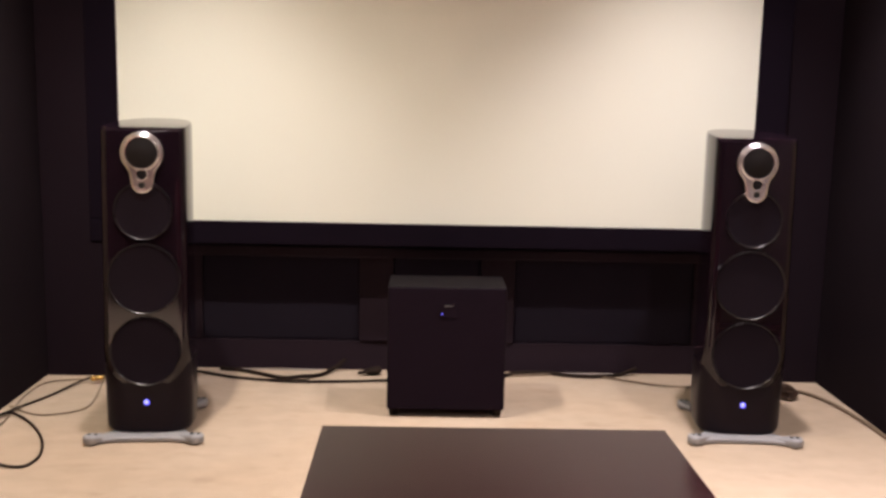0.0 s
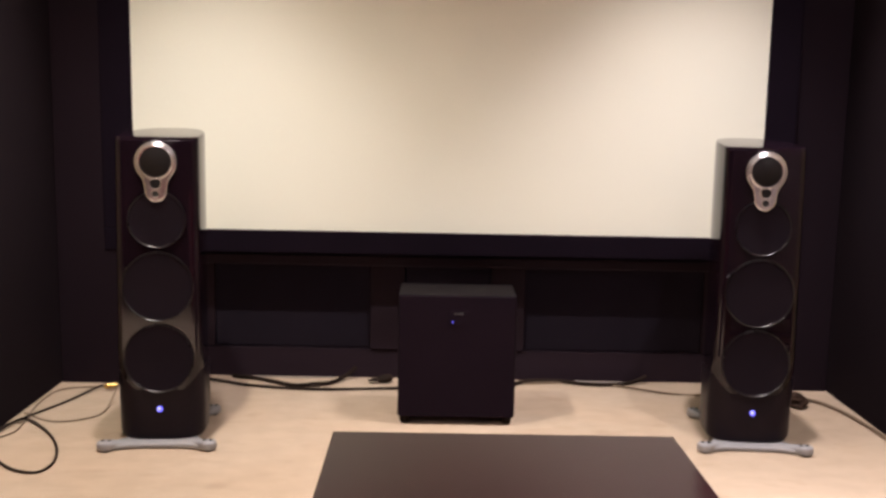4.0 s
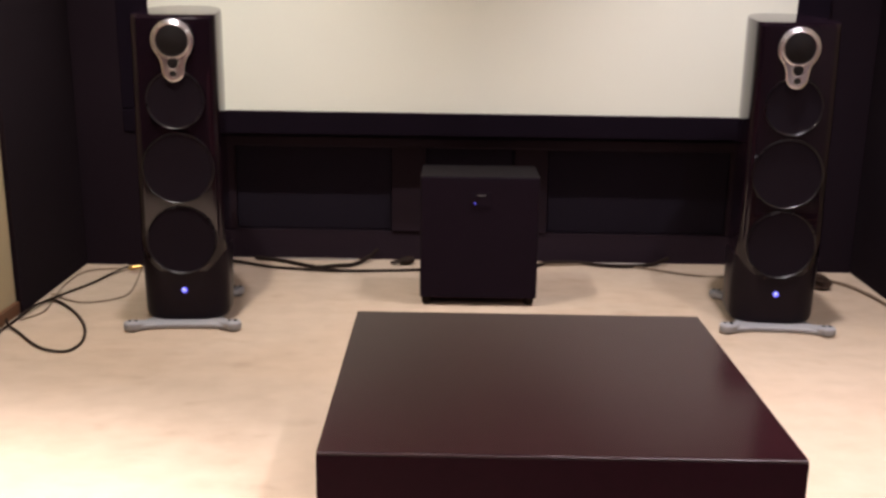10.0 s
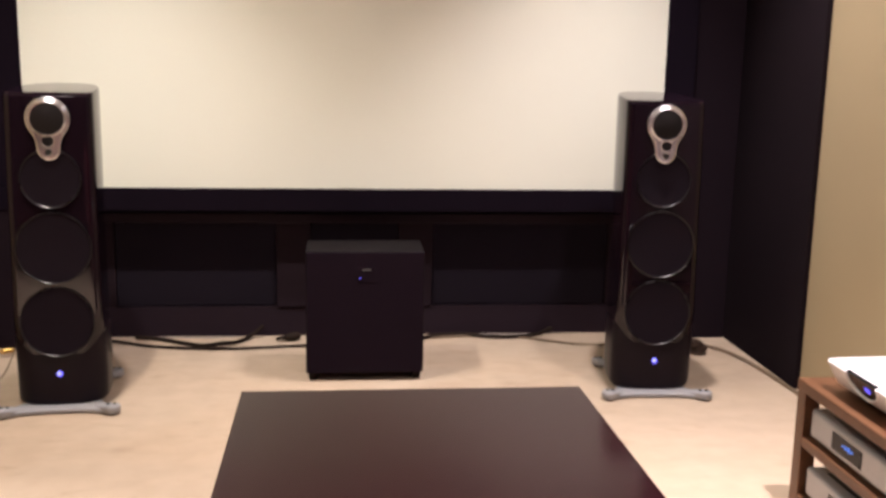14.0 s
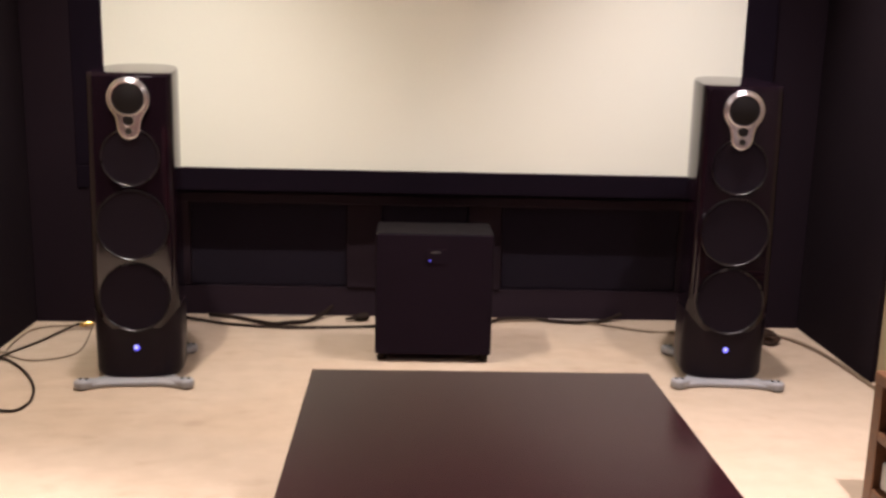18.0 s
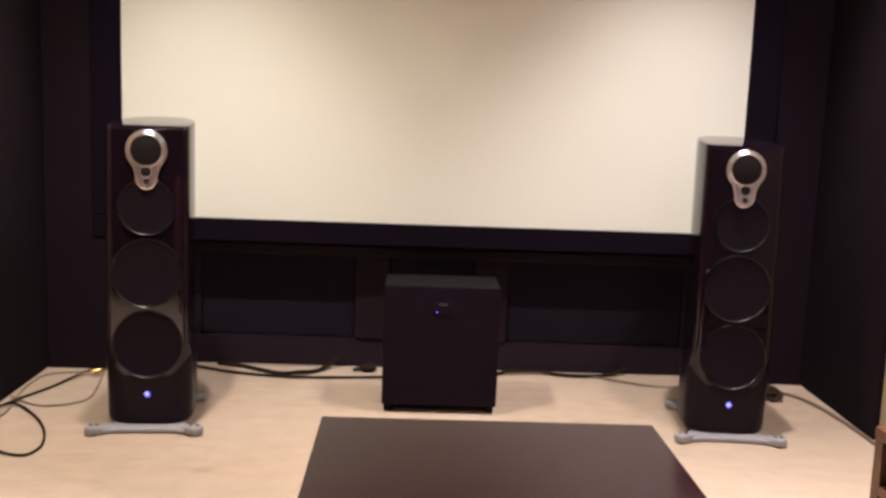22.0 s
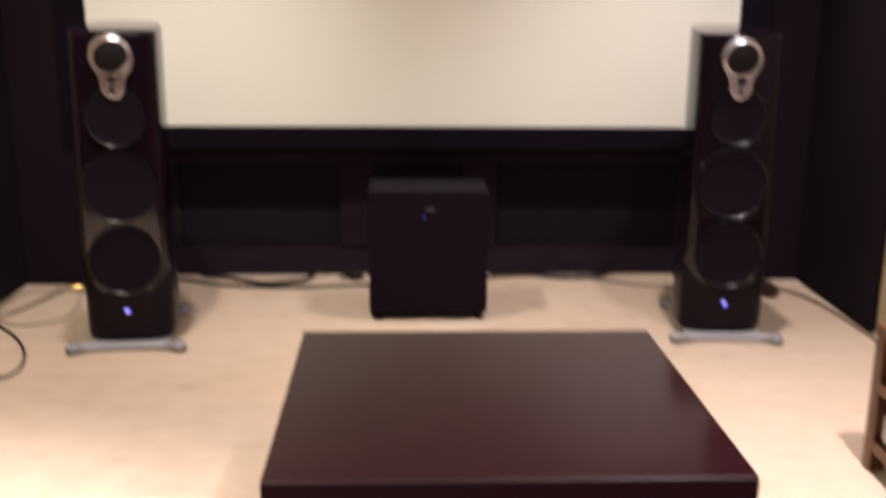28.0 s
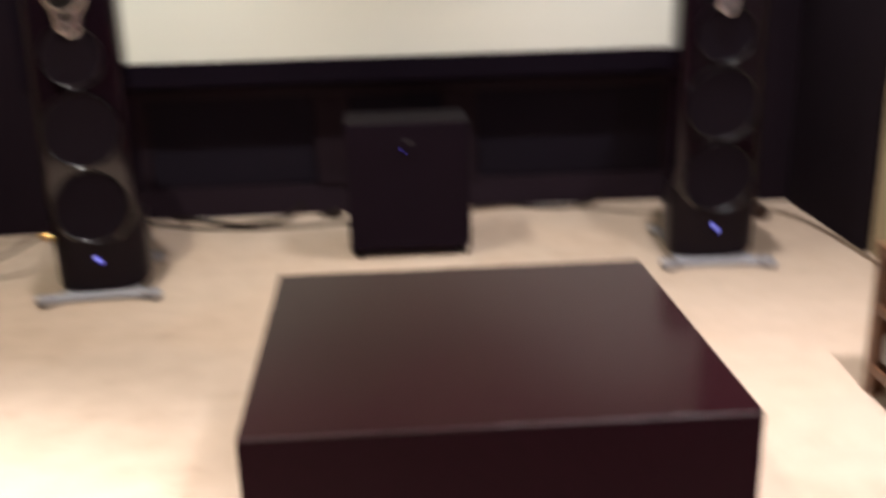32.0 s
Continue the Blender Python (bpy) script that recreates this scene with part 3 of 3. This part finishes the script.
part("display_light", box(-0.0065, -0.0045, -0.030, -0.010, -0.026, -0.015), LED, win, "glowing blue readout")
for fx in (0.08, 0.31):
    for fy in (-0.13, 0.13):
        part("foot", spin_z([(0, 0), (0.014, 0), (0.015, 0.011), (0, 0.0115)], fx, fy, 14), BOLT, disc)


# ---- armchairs ----
def tub_chair(m, label):
    c = thing("tub_armchair", m, label, "armchair", "pair of crimson armchairs")
    n = 40
    bm = bmesh.new()
    rings = []
    prof = [(0.38, 0.09), (0.395, 0.12), (0.41, 0.53), (0.405, 0.60), (0.39, 0.635), (0.35, 0.652), (0.315, 0.635), (0.30, 0.60), (0.30, 0.36), (0.30, 0.09)]
    for k in range(n + 1):
        a = radians(-150 + 300 * k / n)
        tall = 0.16 * max(0.0, math.cos(a * 0.6)) ** 2
        rings.append([bm.verts.new((r * math.cos(a), r * math.sin(a), z + (tall if z > 0.5 else 0))) for r, z in prof])
    for a, b in zip(rings, rings[1:]):
        for i in range(len(prof)):
            j = (i + 1) % len(prof)
            bm.faces.new((a[i], b[i], b[j], a[j]))
    bm.faces.new(rings[0])
    bm.faces.new(rings[-1])
    part("shell", bm, CRIMSON, c)
    part("seat_cushion", spin_z([(0, 0.25), (0.27, 0.25), (0.293, 0.27), (0.296, 0.36), (0.28, 0.395), (0.24, 0.41), (0, 0.42)], 0, 0, 36), CRIMSON, c)
    part("base", spin_z([(0, 0.10), (0.29, 0.10), (0.29, 0.249), (0, 0.249)], 0, 0, 36), CRIMSON, c)
    for a in (45, 135, 225, 315):
        part("leg", spin_z([(0, 0), (0.014, 0), (0.02, 0.10), (0, 0.10)], 0.22 * math.cos(radians(a)), 0.22 * math.sin(radians(a)), 14), WALNUT, c)
    return c


west_chair = tub_chair(pose(-0.462, 0.985, 0, 0, 0, 160), "crimson upholstered tub armchair beside the coffee table")
east_chair = tub_chair(pose(0.961, 1.000, 0, 0, 0, 20), "crimson upholstered tub armchair beside the coffee table")


# ---- cables ----
def cable(name, points, radius, material, label):
    ob = part(name, tube(points, radius), material, None)
    return tagged(ob, label, "cable")


cable("power_cable", [(-1.047, 4.290, 0.020), (-1.092, 4.282, 0.018), (-1.135, 4.222, 0.008), (-1.166, 4.113, 0.006), (-1.200, 4.019, 0.006), (-1.228, 3.951, 0.006), (-1.236, 3.878, 0.014), (-1.262, 3.80, 0.012), (-1.278, 3.6, 0.006), (-1.280, 3.2, 0.006), (-1.280, 2.6, 0.006)],
      0.0044, CABLE, "black rubber cable running along the skirting")
cable("looped_cable", [(-1.284, 3.70, 0.006), (-1.278, 3.80, 0.006), (-1.262, 3.851, 0.007), (-1.231, 3.868, 0.009), (-1.181, 3.833, 0.008), (-1.113, 3.755, 0.006), (-1.054, 3.664, 0.006), (-1.012, 3.577, 0.006), (-0.985, 3.49, 0.006), (-0.979, 3.43, 0.006), (-1.0, 3.375, 0.006),
                       (-1.07, 3.39, 0.006), (-1.14, 3.45, 0.006), (-1.21, 3.53, 0.008), (-1.27, 3.59, 0.012), (-1.300, 3.64, 0.016)], 0.0044, CABLE, "black rubber cable in an open loop on the carpet")
cable("signal_cable", [(-0.955, 4.10, 0.11), (-0.985, 4.12, 0.06), (-0.995, 4.05, 0.010), (-0.996, 3.955, 0.004), (-1.03, 3.905, 0.004), (-1.074, 3.876, 0.004), (-1.135, 3.866, 0.004), (-1.21, 3.906, 0.004), (-1.238, 3.935, 0.006), (-1.270, 3.95, 0.006)],
      0.0029, PALECABLE, "thin grey-beige cable on the carpet")
cable("signal_cable", [(-1.06, 4.30, 0.016), (-1.11, 4.293, 0.008), (-1.166, 4.293, 0.005), (-1.225, 4.273, 0.005), (-1.264, 4.215, 0.005), (-1.266, 4.07, 0.005), (-1.246, 3.94, 0.006), (-1.226, 3.82, 0.005), (-1.222, 3.74, 0.005), (-1.262, 3.66, 0.005)],
      0.0027, PALECABLE, "thin grey-beige cable on the carpet")
cable("speaker_cable", [(-0.63, 4.05, 0.12), (-0.70, 4.36, 0.03), (-0.64, 4.40, 0.008), (-0.506, 4.345, 0.007), (-0.254, 4.31, 0.007), (0.058, 4.342, 0.007), (0.18, 4.30, 0.04), (0.22, 4.20, 0.10)], 0.0065, CABLE, "black cable lying behind the subwoofer")
cable("mains_cable", [(-0.62, 4.47, 0.012), (-0.525, 4.45, 0.009), (-0.42, 4.39, 0.009), (-0.34, 4.352, 0.009), (-0.27, 4.36, 0.014), (-0.205, 4.40, 0.010), (-0.15, 4.475, 0.02), (-0.11, 4.495, 0.05)], 0.0085, CABLE, "thick black cable lying along the wall")
cable("mains_cable", [(0.44, 4.20, 0.10), (0.50, 4.36, 0.02), (0.60, 4.47, 0.009), (0.732, 4.475, 0.009), (0.82, 4.445, 0.009), (0.92, 4.435, 0.009), (1.03, 4.47, 0.009), (1.10, 4.495, 0.03)], 0.0085, CABLE, "thick black cable lying along the wall")
cable("signal_cable", [(0.46, 4.20, 0.12), (0.52, 4.42, 0.01), (0.64, 4.455, 0.006), (0.82, 4.47, 0.006), (0.98, 4.425, 0.006), (1.148, 4.337, 0.006), (1.27, 4.315, 0.006), (1.31, 4.12, 0.08)], 0.0042, PALECABLE, "thin grey-beige cable on the carpet")
cable("wall_cable", [(1.35, 4.12, 0.10), (1.43, 4.22, 0.015), (1.52, 4.29, 0.007), (1.62, 4.30, 0.007), (1.72, 4.255, 0.007), (1.775, 4.12, 0.007), (1.80, 3.95, 0.007), (1.812, 3.72, 0.007), (1.82, 3.4, 0.007), (1.82, 3.0, 0.007), (1.81, 2.76, 0.03)],
      0.0068, PALECABLE, "grey-beige cable running along the side wall")
cable("white_cable", [(-0.60, 4.498, 0.004), (-0.50, 4.492, 0.004), (-0.34, 4.490, 0.004), (-0.20, 4.496, 0.004)], 0.0026, PALEWIRE, "thin white cable along the foot of the wall")
cable("white_cable", [(0.52, 4.46, 0.004), (0.62, 4.485, 0.004), (0.76, 4.498, 0.004), (0.92, 4.492, 0.004), (1.06, 4.498, 0.004)], 0.0026, PALEWIRE, "thin white cable along the foot of the wall")
COIL = (1.632, 4.225)
coil = []
for k in range(46):
    a = 2 * math.pi * k / 12
    coil.append((COIL[0] + (0.036 + 0.006 * math.sin(k * 1.7)) * math.cos(a), COIL[1] + (0.058 + 0.008 * math.sin(k * 0.9)) * math.sin(a), 0.006 + 0.0007 * k))
cable("coiled_cable", coil, 0.0055, BROWNCABLE, "small coil of dark cable on the carpet")
plug = thing("brass_plug", pose(-1.052, 4.262, 0.024, 0, 0, -62), "small brass plug on the cable end beside the loudspeaker", "plug")
part("barrel", lathe([(0, -0.03), (0.006, -0.03), (0.010, -0.022), (0.010, 0.016), (0.007, 0.022), (0, 0.022)], 0, 0, 18), BRASS, plug)
part("pin", lathe([(0, 0.045), (0.003, 0.043), (0.003, 0.0222), (0, 0.0222)], 0, 0, 12), BRASS, plug)
black_plug = thing("cable_connector", pose(0.010, 4.435, 0.020, 0, -6, 12), "black rounded cable connector on the carpet", "connector")
body = lathe([(0, -0.034), (0.010, -0.033), (0.017, -0.027), (0.020, -0.012), (0.019, 0.008), (0.014, 0.024), (0.010, 0.030), (0, 0.030)], 0, 0, 20)
relief = lathe([(0.009, 0.0302), (0.010, 0.040), (0.0085, 0.041), (0.0095, 0.052), (0.0075, 0.053), (0.0065, 0.066), (0, 0.066)], 0, 0, 16)
for bm in (body, relief):
    for v in bm.verts:
        v.co = Vector((-v.co.y, v.co.x, v.co.z * 0.85))
part("housing", body, CABLE, black_plug)
part("strain_relief", relief, CABLE, black_plug)

# ---- ceiling downlights: unseen fixtures added at the inferred lamps ----
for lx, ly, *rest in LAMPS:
    dl = thing("ceiling_downlight", pose(lx, ly, CEIL), "small round ceiling downlight, lit, unseen, added at its lamp", "ceiling light", "ceiling downlights")
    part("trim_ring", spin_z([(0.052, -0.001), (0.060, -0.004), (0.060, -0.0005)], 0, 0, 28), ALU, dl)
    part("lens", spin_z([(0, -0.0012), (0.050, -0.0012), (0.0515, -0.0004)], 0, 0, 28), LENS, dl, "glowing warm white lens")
